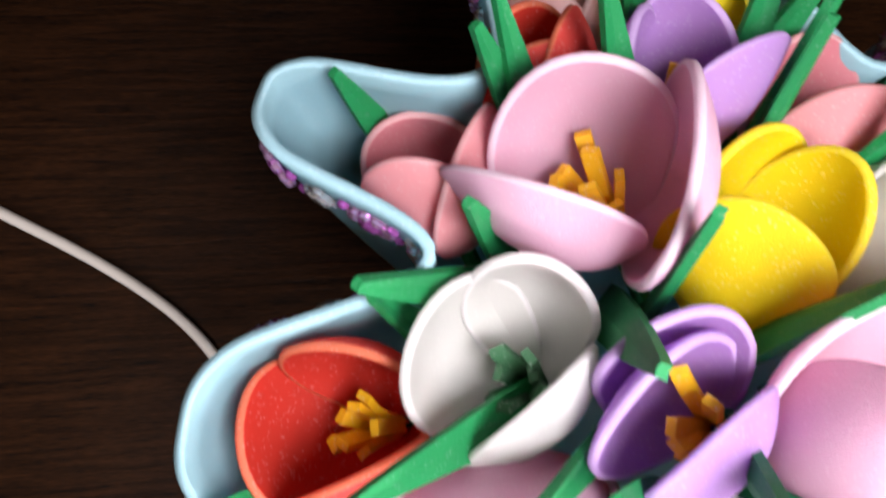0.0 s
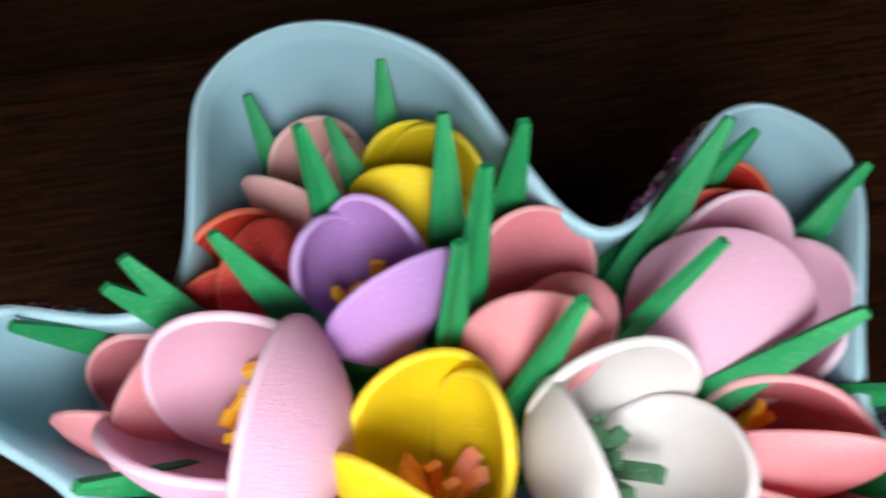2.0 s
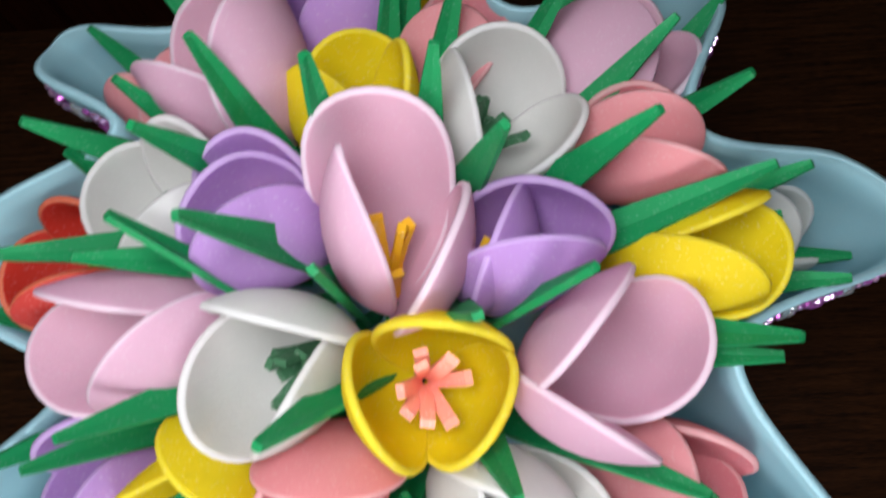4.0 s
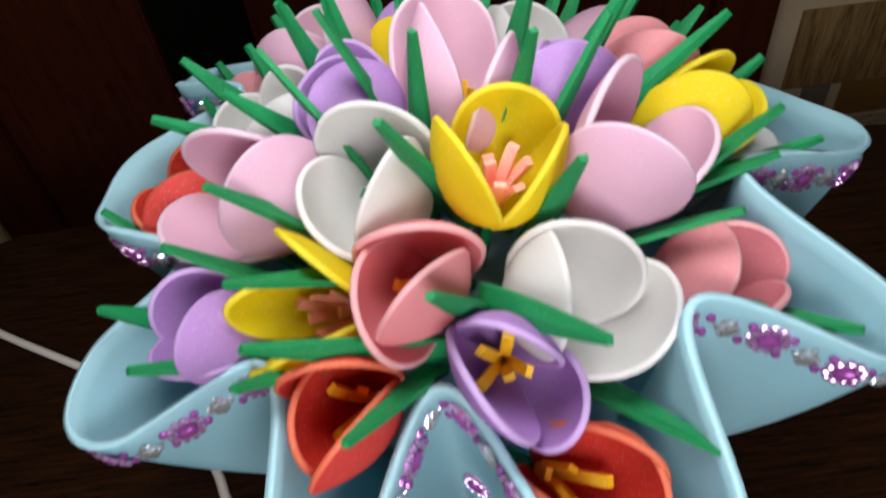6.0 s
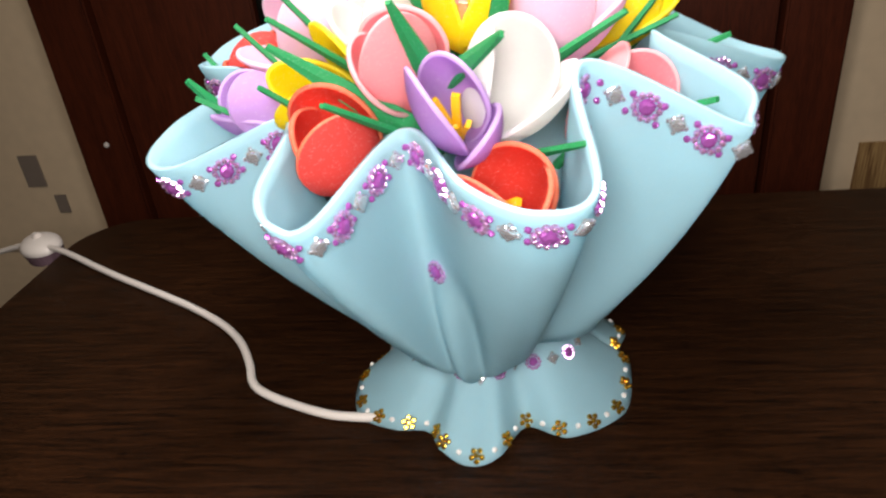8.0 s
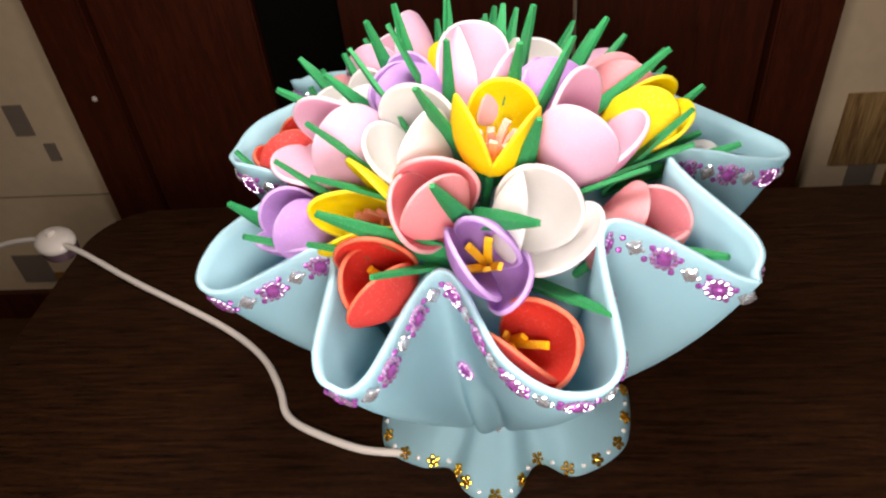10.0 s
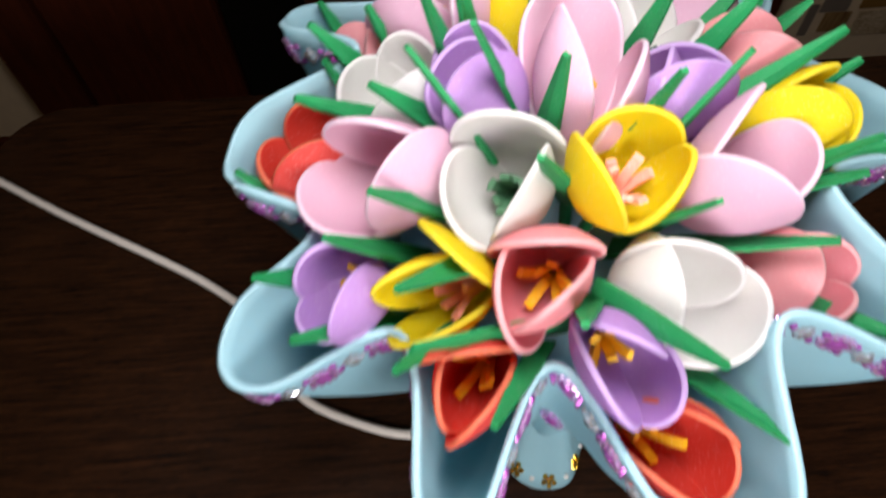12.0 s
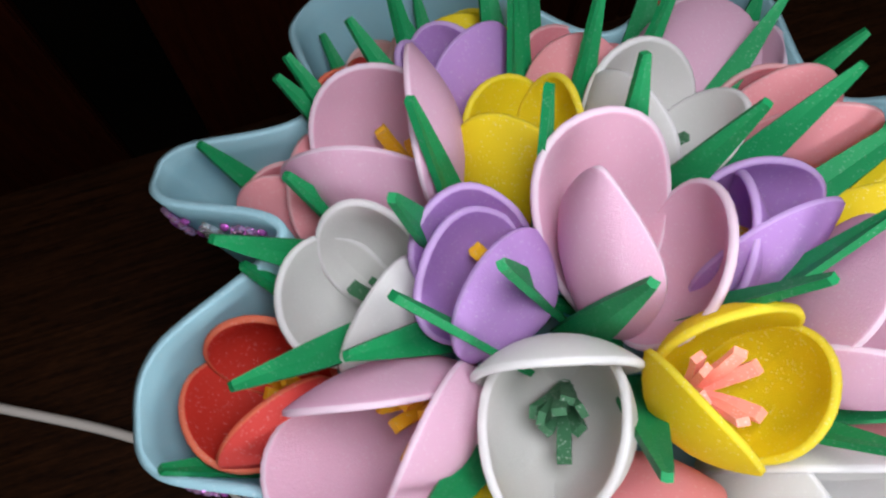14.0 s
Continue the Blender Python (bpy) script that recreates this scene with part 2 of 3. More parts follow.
# printed cells of the wallpaper
for x0, x1, z0, z1, mat, words in (
    (0.456, 0.80, -0.218, -0.105, M_TAN, "streaked tan"), (0.486, 0.524, -0.275, -0.219, M_GREY, "lilac grey"), (0.540, 0.80, -0.272, -0.220, M_OCHRE, "ochre brown"),
    (0.496, 0.534, -0.310, -0.278, M_TAN, "streaked tan"), (0.545, 0.80, -0.320, -0.278, M_MARBLE, "pale marbled"), (0.470, 0.482, -0.315, -0.262, M_GREY, "lilac grey"),
    (0.60, 0.80, 0.02, 0.10, M_TAN, "streaked tan"), (-0.700, -0.682, -0.155, -0.125, M_GREY, "lilac grey"), (-0.735, -0.705, -0.11, -0.06, M_GREY, "lilac grey"),
    (-0.80, -0.72, -0.45, -0.38, M_OCHRE, "ochre brown"), (-0.86, -0.80, -0.40, -0.34, M_GREY, "lilac grey"),
):
    ob = new("wallpaper_patch", box_mesh("wallpaper_patch", (x1 - x0, 0.002, z1 - z0), mat))
    ob.matrix_basis = ROOM @ pose((x0 + x1) / 2, WALL_Y - 0.002, (z0 + z1) / 2)
    tagged(ob, f"{words} printed cell of the cream wallpaper", "wallpaper", "", "structure")
slab("wallpaper_seam", -1.2, -0.632, WALL_Y - 0.0015, WALL_Y, -0.2215, -0.2185, M_SEAM, "thin darker seam line of the wallpaper", "seam")
slab("baseboard", -2.0, -0.64, WALL_Y - 0.012, WALL_Y, FLOOR_Z, FLOOR_Z + 0.06, M_DOOR, "dark brown wooden skirting board", "baseboard")
slab("baseboard", 0.43, 2.0, WALL_Y - 0.012, WALL_Y, FLOOR_Z, FLOOR_Z + 0.06, M_DOOR, "dark brown wooden skirting board", "baseboard")
bm = bmesh.new()
bmesh.ops.create_uvsphere(bm, u_segments=12, v_segments=8, radius=0.004)
me = bpy.data.meshes.new("screw_cap")
bm.to_mesh(me)
bm.free()
me.materials.append(M_CORD)
part("screw_cap", me, wardrobe, pose(-0.452, -0.027, -FLOOR_Z - 0.035), "small pale screw cap")

# ---- the table ----
table = root("table", ROOM @ pose(0, 0, 0), "dark stained wooden table with rounded corners", "table")


def rounded_top(x0, x1, y0, y1, r, z0, z1, mat):
    bm = bmesh.new()
    ring = []
    for cx, cy, a0 in ((x1 - r, y1 - r, 0), (x0 + r, y1 - r, 90), (x0 + r, y0 + r, 180), (x1 - r, y0 + r, 270)):
        for i in range(13):
            a = radians(a0 + i * 7.5)
            ring.append(bm.verts.new((cx + r * math.cos(a), cy + r * math.sin(a), z0)))
    face = bm.faces.new(ring)
    up = bmesh.ops.extrude_face_region(bm, geom=[face])["geom"]
    bmesh.ops.translate(bm, vec=(0, 0, z1 - z0), verts=[g for g in up if isinstance(g, bmesh.types.BMVert)])
    bmesh.ops.recalc_face_normals(bm, faces=bm.faces)
    edges = [e for e in bm.edges if abs(e.verts[0].co.z - e.verts[1].co.z) < 1e-6]
    bmesh.ops.bevel(bm, geom=edges, offset=0.004, segments=3, affect="EDGES")
    me = bpy.data.meshes.new("tabletop")
    bm.to_mesh(me)
    bm.free()
    me.materials.append(mat)
    return me


part("tabletop", rounded_top(-0.386, 0.366, -0.75, 0.138, 0.058, -0.03, 0.0, M_TABLE), table)
for x, y in ((-0.31, 0.07), (0.29, 0.07), (-0.31, -0.69), (0.29, -0.69)):
    part("leg", box_mesh("leg", (0.045, 0.045, -FLOOR_Z - 0.03), M_TABLE, 0.004), table, pose(x, y, (FLOOR_Z - 0.03) / 2))

# ---- the bouquet's foam wrap ----
VASE = pose(CX, CY, 0)
vase = root("foam_vase", VASE, "pale blue ruffled craft-foam vase trimmed with gems", "vase")
LOBES = [
    (10.4, 0.1443, 0.1708, 0.0177, 0.0153, 0.0034, 0.0016),
    (53.4, 0.1404, 0.1683, 0.0179, 0.0112, -0.0022, -0.0065),
    (108.3, 0.1544, 0.1696, 0.0301, 0.0167, -0.0091, -0.0041),
    (151.2, 0.1393, 0.1905, 0.0111, 0.0076, 0.0028, 0.0032),
    (180.8, 0.1353, 0.1874, 0.0161, 0.0074, -0.0028, -0.0031),
    (211.3, 0.1535, 0.1656, 0.0154, 0.0129, -0.0021, -0.0049),
    (247.5, 0.1454, 0.1609, 0.0102, 0.0080, 0.0024, -0.0053),
    (284.1, 0.1420, 0.1667, 0.0218, 0.0130, -0.0041, -0.0009),
    (324.2, 0.1329, 0.1760, 0.0085, 0.0048, 0.0026, 0.0051),
]
FOLDS = [
    (27.5, 0.0799, 0.2019),
    (75.6, 0.0860, 0.1890),
    (135.0, 0.1053, 0.1946),
    (160.4, 0.0938, 0.2057),
    (199.5, 0.1060, 0.1880),
    (226.8, 0.1013, 0.1792),
    (257.2, 0.0855, 0.1763),
    (302.4, 0.0913, 0.1975),
    (344.1, 0.0823, 0.1955),
]
rim, grow = ruffle(LOBES, FOLDS)
NECK_R, NECK_Z = 0.055, 0.035
turn = np.degrees(grow) % 360


def hump(centre, width):
    return np.exp(-(((turn - centre + 180) % 360 - 180) / width) ** 2)


rows = []
for i in range(26):
    s = i / 25
    q = s ** 0.92
    low = NECK_Z - 0.009 * hump(268, 12) - 0.004 * hump(236, 9) + 0.010 * hump(306, 20)
    neck = np.stack([NECK_R * np.cos(grow), NECK_R * np.sin(grow), low], 1)
    ring = neck * (1 - q) + rim * q
    ring[:, 2] = low * (1 - s) + rim[:, 2] * s
    pleat = math.sin(math.pi * min(1.0, (s + 0.12) / 0.75)) if s < 0.63 else 0.0
    swell = 1 + 0.042 * math.sin(math.pi * s) - 0.10 * max(0.0, 0.06 - s) / 0.06
    ring[:, :2] *= (swell + pleat * (0.11 * hump(261, 4.5) - 0.12 * hump(271, 4.0) - 0.06 * hump(232, 6) - 0.06 * hump(304, 6)) + 0.02 * math.sin(math.pi * s) * hump(330, 20))[:, None]
    rows.append(ring)
wrap_mesh, wrap_rows, wrap_nrm = sheet("wrap", rows, 0.0024, [M_WRAP, M_WRAP_EDGE])
part("wrap", wrap_mesh, vase, None, "ruffled pale blue foam sheet")

SKIRT = [(266, 0.0825, 0.001, 0.0150, 0.0045, 0, 0), (333, 0.0820, 0.001, 0.036, 0.0140, 0, 0), (25, 0.084, 0.001, 0.018, 0.012, 0, 0), (85, 0.084, 0.001, 0.022, 0.012, 0, 0), (145, 0.084, 0.001, 0.022, 0.012, 0, 0), (214, 0.0870, 0.001, 0.026, 0.012, 0, 0)]
SKIRT_FOLDS = [(291, 0.0595, 0.003), (6, 0.070, 0.003), (55, 0.064, 0.003), (115, 0.064, 0.003), (177, 0.066, 0.003), (244, 0.0690, 0.003)]
hem, hem_grow = ruffle(SKIRT, SKIRT_FOLDS)
rows = []
for i in range(14):
    s = i / 13
    top = np.stack([0.034 * np.cos(hem_grow), 0.034 * np.sin(hem_grow), np.full(len(hem_grow), 0.056)], 1)
    ring = hem * (1 - s) + top * s
    ring[:, :2] *= 1 - 0.10 * math.sin(math.pi * s)
    rows.append(ring)
skirt_mesh, skirt_rows, skirt_nrm = sheet("skirt", rows, 0.0022, [M_WRAP, M_WRAP_EDGE])
part("skirt", skirt_mesh, vase, None, "flared pale blue foam foot with a ruffled hem")

bm = bmesh.new()
bmesh.ops.create_uvsphere(bm, u_segments=40, v_segments=20, radius=1)
bmesh.ops.scale(bm, vec=(0.076, 0.076, 0.050), verts=bm.verts)
me = bpy.data.meshes.new("filler")
bm.to_mesh(me)
bm.free()
me.materials.append(M_WRAP)
part("filler", me, vase, pose(0, 0, 0.118), "pale blue foam filler under the flowers")


# ---- tulips ----
def petal_mesh(colour, h, w, d, point, skew, curl, seed):
    """One spoon-shaped petal with thickness: h long from its base along z, w its half width, d the depth of its bowl towards +x;
    skew leans its tip sideways and curl bends it outwards."""
    rnd = random.Random(seed)
    rings, spokes, thick = 8, 40, 0.0020
    wave = rnd.uniform(0, 6.3)

    def at(rho, phi):
        t, s = rho * math.sin(phi), rho * math.cos(phi)
        y = w * s * (0.90 + 0.14 * t - 0.16 * max(0.0, -t) - point * max(0.0, t) ** 2)
        v = 0.5 + 0.5 * t
        x = d * (1 - rho ** 2.3) * (1.08 - 0.16 * t) + curl * h * v * v + 0.012 * h * v * math.sin(2.2 * s + wave)
        return np.array((x, y + skew * h * v * v, h * v))

    outer, inner, lip = [at(0, 0) + np.array((thick / 2, 0, 0))], [at(0, 0) - np.array((thick / 2, 0, 0))], []
    for i in range(1, rings + 1):
        rho = math.sin(i / rings * math.pi / 2)
        for j in range(spokes):
            phi = 2 * math.pi * j / spokes
            p = at(rho, phi)
            k = min(rho, 0.97)
            out = at(k + 0.02, phi) - at(k - 0.02, phi)
            n = np.cross(out, at(k, phi + 0.05) - at(k, phi - 0.05))
            n /= np.linalg.norm(n)
            outer.append(p + n * thick / 2)
            inner.append(p - n * thick / 2)
            if i == rings:
                lip.append(p + out / np.linalg.norm(out) * thick * 0.38)
    off, faces, index = len(outer), [], []
    for j in range(spokes):
        k = (j + 1) % spokes
        faces += [(0, 1 + j, 1 + k), (off, off + 1 + k, off + 1 + j)]
        index += [1, 0]
        for i in range(rings - 1):
            q = (1 + i * spokes + j, 1 + (i + 1) * spokes + j, 1 + (i + 1) * spokes + k, 1 + i * spokes + k)
            faces += [q, tuple(off + c for c in q[::-1])]
            index += [1, 0]
        a, b = 1 + (rings - 1) * spokes + j, 1 + (rings - 1) * spokes + k
        faces += [(a, 2 * off + j, 2 * off + k, b), (2 * off + j, off + a, off + b, 2 * off + k)]
        index += [2, 2]
    return mesh_of("petal", outer + inner + lip, faces, PETAL_MATS[colour], index)


def strip_mesh(name, length, width, thick, mat, bend=0.0):
    """A thin foam strip that stands along z and bends towards x."""
    verts, faces, n = [], [], 4
    for i in range(n + 1):
        t = i / n
        x = bend * length * t * t
        for sx, sy in ((-1, -1), (1, -1), (1, 1), (-1, 1)):
            verts.append((x + sx * thick / 2, sy * width / 2, length * t))
    for i in range(n):
        for j in range(4):
            k = (j + 1) % 4
            faces.append((i * 4 + j, i * 4 + k, i * 4 + 4 + k, i * 4 + 4 + j))
    faces += [(3, 2, 1, 0), (n * 4, n * 4 + 1, n * 4 + 2, n * 4 + 3)]
    return mesh_of(name, verts, faces, [mat], None, False)


def facing(base, axis):
    """A pose at base whose z runs along axis and whose x leans towards the world's x."""
    z = Vector(axis).normalized()
    x = Vector((1, 0, 0)) - z * z.x
    x.normalize()
    y = z.cross(x)
    m = Matrix((x, y, z)).transposed().to_4x4()
    m.translation = base
    return m


WORDS = {
    "pink": "pale pink", "white": "white", "yellow": "bright yellow", "purple": "lilac purple", "coral": "coral pink", "red": "red", "salmon": "pale salmon pink",
}


def tulip(centre, way, colour, petals, stamens="", h=0.046, r=0.0175, n=7):
    """A foam tulip whose cup is centred at the given place. Each petal: the direction that it faces, its length and width against the others,
    its lean in degrees, how pointed it is, the skew and curl of its tip, its twist in degrees, and the depth of its bowl."""
    c = Vector(centre)
    axis = Vector(way).normalized()
    m = facing(c - axis * h * 0.52, axis)
    words = f"{WORDS[colour]} craft-foam tulip"
    words += f" with {stamens} foam stamens in the bouquet" if stamens else " with cupped glittery petals in the bouquet"
    ob = root("tulip", m, words, "flower", "tulips of the bouquet")
    for i, (a, tall, broad, lean, point, skew, curl, twist, bowl) in enumerate(petals):
        me = petal_mesh(colour, h * tall * 0.97, r * broad, r * bowl, point, skew, curl, hash_of(centre, i))
        part("petal", me, ob, pose(0, 0, 0, 0, 0, a) @ pose(0.0012, 0, 0, 0, lean) @ pose(0, 0, 0, 0, 0, twist))
    if stamens:
        rnd = random.Random(hash_of(centre, 9))
        for i in range(n):
            me = strip_mesh("stamen", h * rnd.uniform(0.30, 0.48), 0.0034, 0.0019, STAMEN_MATS[stamens], rnd.uniform(0.0, 0.28))
            part("stamen", me, ob, pose(0, 0, h * 0.10, 0, 0, i * 360 / n + rnd.uniform(-20, 20)) @ pose(0.0016, 0, 0, 0, rnd.uniform(2, 13)), f"{stamens} foam stamen")
    bm = bmesh.new()
    bmesh.ops.create_cone(bm, segments=8, radius1=0.0022, radius2=0.0022, depth=0.028)
    me = bpy.data.meshes.new("stem")
    bm.to_mesh(me)
    bm.free()
    me.materials.append(M_LEAF)
    part("stem", me, ob, pose(0, 0, -0.012), "green stem")
    return ob


def hash_of(p, i):
    return int(abs(p[0] * 7919 + p[1] * 104729 + p[2] * 1299709) * 1000) * 13 + i


tulip((-0.0107, -0.0896, 0.2192), (-0.02, 0.41, 0.91), "pink", ((88, 1.12, 0.98, 15.7, -0.27, 0.02, -0.03, 7, 0.46), (197, 1.02, 0.86, 1.3, 0.56, -0.04, 0.04, 10, 0.46), (332, 0.90, 1.00, 24.2, -0.09, 0.03, 0.02, 17, 0.46)), "yellow", h=0.0544, r=0.0191, n=7)
tulip((0.0029, -0.1241, 0.2155), (0.16, -0.16, 0.96), "yellow", ((76, 0.96, 1.04, 16.4, -0.03, 0.00, 0.02, 5, 0.46), (201, 0.98, 1.08, 19.6, 0.02, -0.01, 0.02, 4, 0.46), (329, 0.92, 1.02, 16.7, 0.00, 0.06, 0.05, 7, 0.46)), "coral", h=0.0448, r=0.0163, n=8)
tulip((-0.0342, -0.1221, 0.2058), (-0.33, -0.48, 0.80), "white", ((85, 0.97, 1.16, 20.9, 0.02, -0.01, 0.09, 2, 0.46), (321, 0.96, 1.10, 7.6, 0.07, 0.08, 0.06, 8, 0.46), (194, 0.95, 1.10, 12.3, 0.08, 0.04, 0.08, 4, 0.46)), "green", h=0.0500, r=0.0180, n=8)
tulip((-0.0406, -0.0877, 0.2151), (-0.61, 0.07, 0.73), "purple", ((109, 1.01, 1.00, 21.4, -0.14, -0.08, 0.03, 8, 0.46), (133, 0.96, 1.13, 11.5, -0.15, 0.04, 0.00, 5, 0.46), (296, 0.92, 1.14, 4.9, 0.16, -0.09, 0.01, 13, 0.46)), "yellow", h=0.0406, r=0.0159, n=7)
tulip((0.0212, -0.0934, 0.2140), (0.33, 0.22, 0.92), "purple", ((67, 0.99, 1.13, 15.4, -0.08, -0.10, 0.01, 12, 0.46), (268, 1.03, 1.07, 4.5, -0.06, 0.08, 0.03, 14, 0.46), (323, 0.94, 1.02, -10.7, -0.02, -0.04, -0.07, 13, 0.46)), "yellow", h=0.0426, r=0.0172, n=7)
tulip((0.0406, -0.1152, 0.2067), (0.48, 0.04, 0.85), "pink", ((10, 0.98, 1.00, 20.7, -0.08, 0.07, 0.03, -7, 0.46), (138, 1.08, 1.16, 15.2, -0.04, 0.12, -0.01, 5, 0.34), (243, 1.00, 1.07, 23.9, -0.09, 0.05, 0.03, 7, 0.46)), "", h=0.0512, r=0.0185, n=7)
tulip((-0.0183, -0.0517, 0.2024), (0.03, 0.65, 0.73), "yellow", ((102, 1.03, 1.14, 8.5, -0.03, 0.04, 0.04, 9, 0.46), (229, 0.98, 1.16, 18.4, 0.17, -0.06, 0.03, 11, 0.46), (372, 1.02, 0.94, 8.1, 0.11, -0.03, 0.02, 13, 0.46)), "coral", h=0.0474, r=0.0158, n=7)
tulip((0.0171, -0.0518, 0.2055), (0.39, 0.24, 0.84), "white", ((83, 0.98, 1.09, 19.8, 0.07, 0.03, 0.05, 6, 0.40), (337, 0.98, 0.95, 20.2, 0.11, -0.01, 0.06, 6, 0.46), (192, 0.91, 1.06, 16.8, -0.03, 0.03, 0.09, 5, 0.46)), "green", h=0.0445, r=0.0185, n=9)
tulip((0.0540, -0.0536, 0.1961), (0.65, 0.18, 0.68), "coral", ((41, 0.89, 1.06, 2.5, -0.09, -0.05, 0.02, 8, 0.46), (241, 0.99, 1.02, 3.9, 0.00, -0.01, 0.02, 15, 0.46), (262, 1.09, 1.02, 18.4, -0.07, 0.07, 0.06, 7, 0.46)), "yellow", h=0.0464, r=0.0166, n=7)
tulip((0.0666, -0.0874, 0.1978), (0.79, -0.13, 0.58), "yellow", ((347, 1.04, 1.06, 8.1, -0.15, 0.04, 0.01, 10, 0.46), (101, 1.01, 0.98, 15.5, 0.00, -0.01, 0.01, 11, 0.40), (225, 1.00, 1.00, 9.0, 0.00, 0.00, 0.01, 14, 0.46)), "", h=0.0474, r=0.0162, n=7)
tulip((0.0614, -0.1401, 0.1722), (0.65, -0.10, 0.72), "coral", ((176, 1.01, 1.02, 13.7, -0.01, -0.01, 0.02, 7, 0.46), (309, 1.00, 1.00, 13.0, 0.00, 0.00, 0.01, 11, 0.46), (52, 1.07, 1.07, 9.4, -0.08, 0.01, -0.03, 12, 0.46)), "yellow", h=0.0488, r=0.0165, n=7)
tulip((0.0173, -0.1508, 0.1866), (0.36, -0.33, 0.84), "white", ((58, 1.04, 1.10, 9.2, -0.01, 0.04, 0.02, 8, 0.46), (337, 1.04, 1.04, 23.5, -0.14, 0.01, 0.05, 9, 0.46), (169, 0.95, 1.05, 9.4, 0.00, 0.00, 0.01, 14, 0.46)), "", h=0.0517, r=0.0187, n=7)
tulip((-0.0225, -0.1506, 0.1937), (-0.30, -0.65, 0.69), "coral", ((188, 1.01, 1.12, 7.4, -0.05, 0.08, 0.03, 4, 0.46), (304, 1.13, 1.08, 2.4, 0.05, 0.11, 0.03, 8, 0.46), (88, 0.94, 1.15, 18.4, -0.01, -0.02, 0.05, 7, 0.46)), "yellow", h=0.0480, r=0.0172, n=6)
tulip((-0.0540, -0.1469, 0.1828), (-0.69, -0.48, 0.51), "yellow", ((277, 1.03, 1.05, 14.2, -0.08, -0.01, 0.01, 5, 0.40), (59, 1.02, 1.06, 30.2, 0.00, 0.03, 0.00, 1, 0.22), (134, 1.09, 0.79, 5.7, 0.17, 0.02, 0.01, 11, 0.46)), "coral", h=0.0473, r=0.0161, n=7)
tulip((-0.0698, -0.1101, 0.2012), (-0.69, -0.30, 0.63), "pink", ((84, 1.02, 1.03, 9.5, -0.05, 0.07, 0.02, 7, 0.40), (322, 0.92, 1.19, 13.6, 0.00, 0.01, 0.03, 1, 0.46), (206, 1.09, 1.08, 23.1, -0.11, 0.01, 0.03, 5, 0.46)), "yellow", h=0.0545, r=0.0179, n=7)
tulip((-0.0708, -0.0788, 0.2011), (-0.51, 0.16, 0.84), "white", ((153, 1.00, 1.11, 16.6, -0.05, -0.01, 0.02, -2, 0.46), (71, 1.00, 0.89, 25.6, 0.08, -0.03, 0.04, 13, 0.46), (295, 0.82, 1.13, 13.8, -0.07, 0.00, 0.03, 12, 0.46)), "green", h=0.0417, r=0.0163, n=7)
tulip((-0.0559, -0.0392, 0.2052), (-0.52, 0.48, 0.69), "pink", ((86, 1.00, 1.06, 5.0, 0.16, -0.02, 0.07, 10, 0.46), (327, 1.05, 1.14, 24.6, -0.15, -0.04, 0.08, 14, 0.46), (208, 0.98, 1.02, 15.8, -0.18, -0.09, 0.10, 22, 0.46)), "yellow", h=0.0481, r=0.0198, n=8)
tulip((-0.0437, -0.1720, 0.1684), (-0.25, -0.65, 0.71), "red", ((94, 1.09, 1.07, 15.4, -0.02, 0.03, 0.02, 8, 0.34), (175, 1.07, 1.08, 5.1, 0.12, 0.02, 0.02, 10, 0.46), (306, 1.11, 1.13, 7.4, -0.04, -0.02, 0.00, 15, 0.46)), "yellow", h=0.0477, r=0.0160, n=5)
tulip((0.0171, -0.1911, 0.1568), (0.41, -0.56, 0.62), "red", ((32, 1.00, 1.12, 13.0, 0.12, 0.00, 0.06, 9, 0.46), (340, 1.03, 1.14, 12.4, 0.01, 0.00, 0.03, 10, 0.46), (227, 0.99, 1.08, 7.6, -0.06, 0.04, 0.07, 13, 0.46)), "yellow", h=0.0463, r=0.0166, n=5)
tulip((-0.0007, -0.1693, 0.1817), (-0.02, -0.67, 0.74), "purple", ((65, 0.99, 1.03, 8.5, 0.12, 0.05, 0.07, 3, 0.46), (205, 1.14, 1.23, 2.9, -0.02, 0.04, 0.06, 12, 0.46), (321, 0.91, 0.95, 27.3, 0.01, -0.02, 0.05, 14, 0.46)), "yellow", h=0.0481, r=0.0156, n=5)
tulip((-0.0864, -0.1458, 0.1800), (-0.59, -0.53, 0.58), "purple", ((147, 0.94, 1.00, 20.0, -0.02, -0.02, 0.03, 8, 0.46), (239, 1.02, 1.01, 13.9, 0.07, 0.04, 0.03, 8, 0.46), (-24, 1.02, 1.00, 12.3, 0.01, -0.02, 0.02, 11, 0.46)), "yellow", h=0.0384, r=0.0145, n=7)
tulip((-0.1016, -0.0916, 0.1835), (-0.63, 0.05, 0.77), "red", ((186, 0.99, 1.10, 18.2, -0.11, -0.01, 0.02, 6, 0.46), (84, 0.96, 0.99, 21.9, -0.02, 0.01, 0.04, 7, 0.46), (280, 0.95, 1.07, 15.5, -0.02, -0.01, 0.02, 9, 0.46)), "yellow", h=0.0424, r=0.0168, n=7)
tulip((-0.0837, -0.0373, 0.1818), (-0.41, 0.49, 0.73), "coral", ((100, 0.88, 0.98, 18.5, 0.07, 0.10, 0.03, 1, 0.46), (327, 1.02, 1.11, 16.6, -0.12, 0.05, 0.05, 3, 0.46), (250, 1.03, 0.90, 12.2, 0.02, 0.02, 0.03, 8, 0.46)), "", h=0.0393, r=0.0155, n=7)
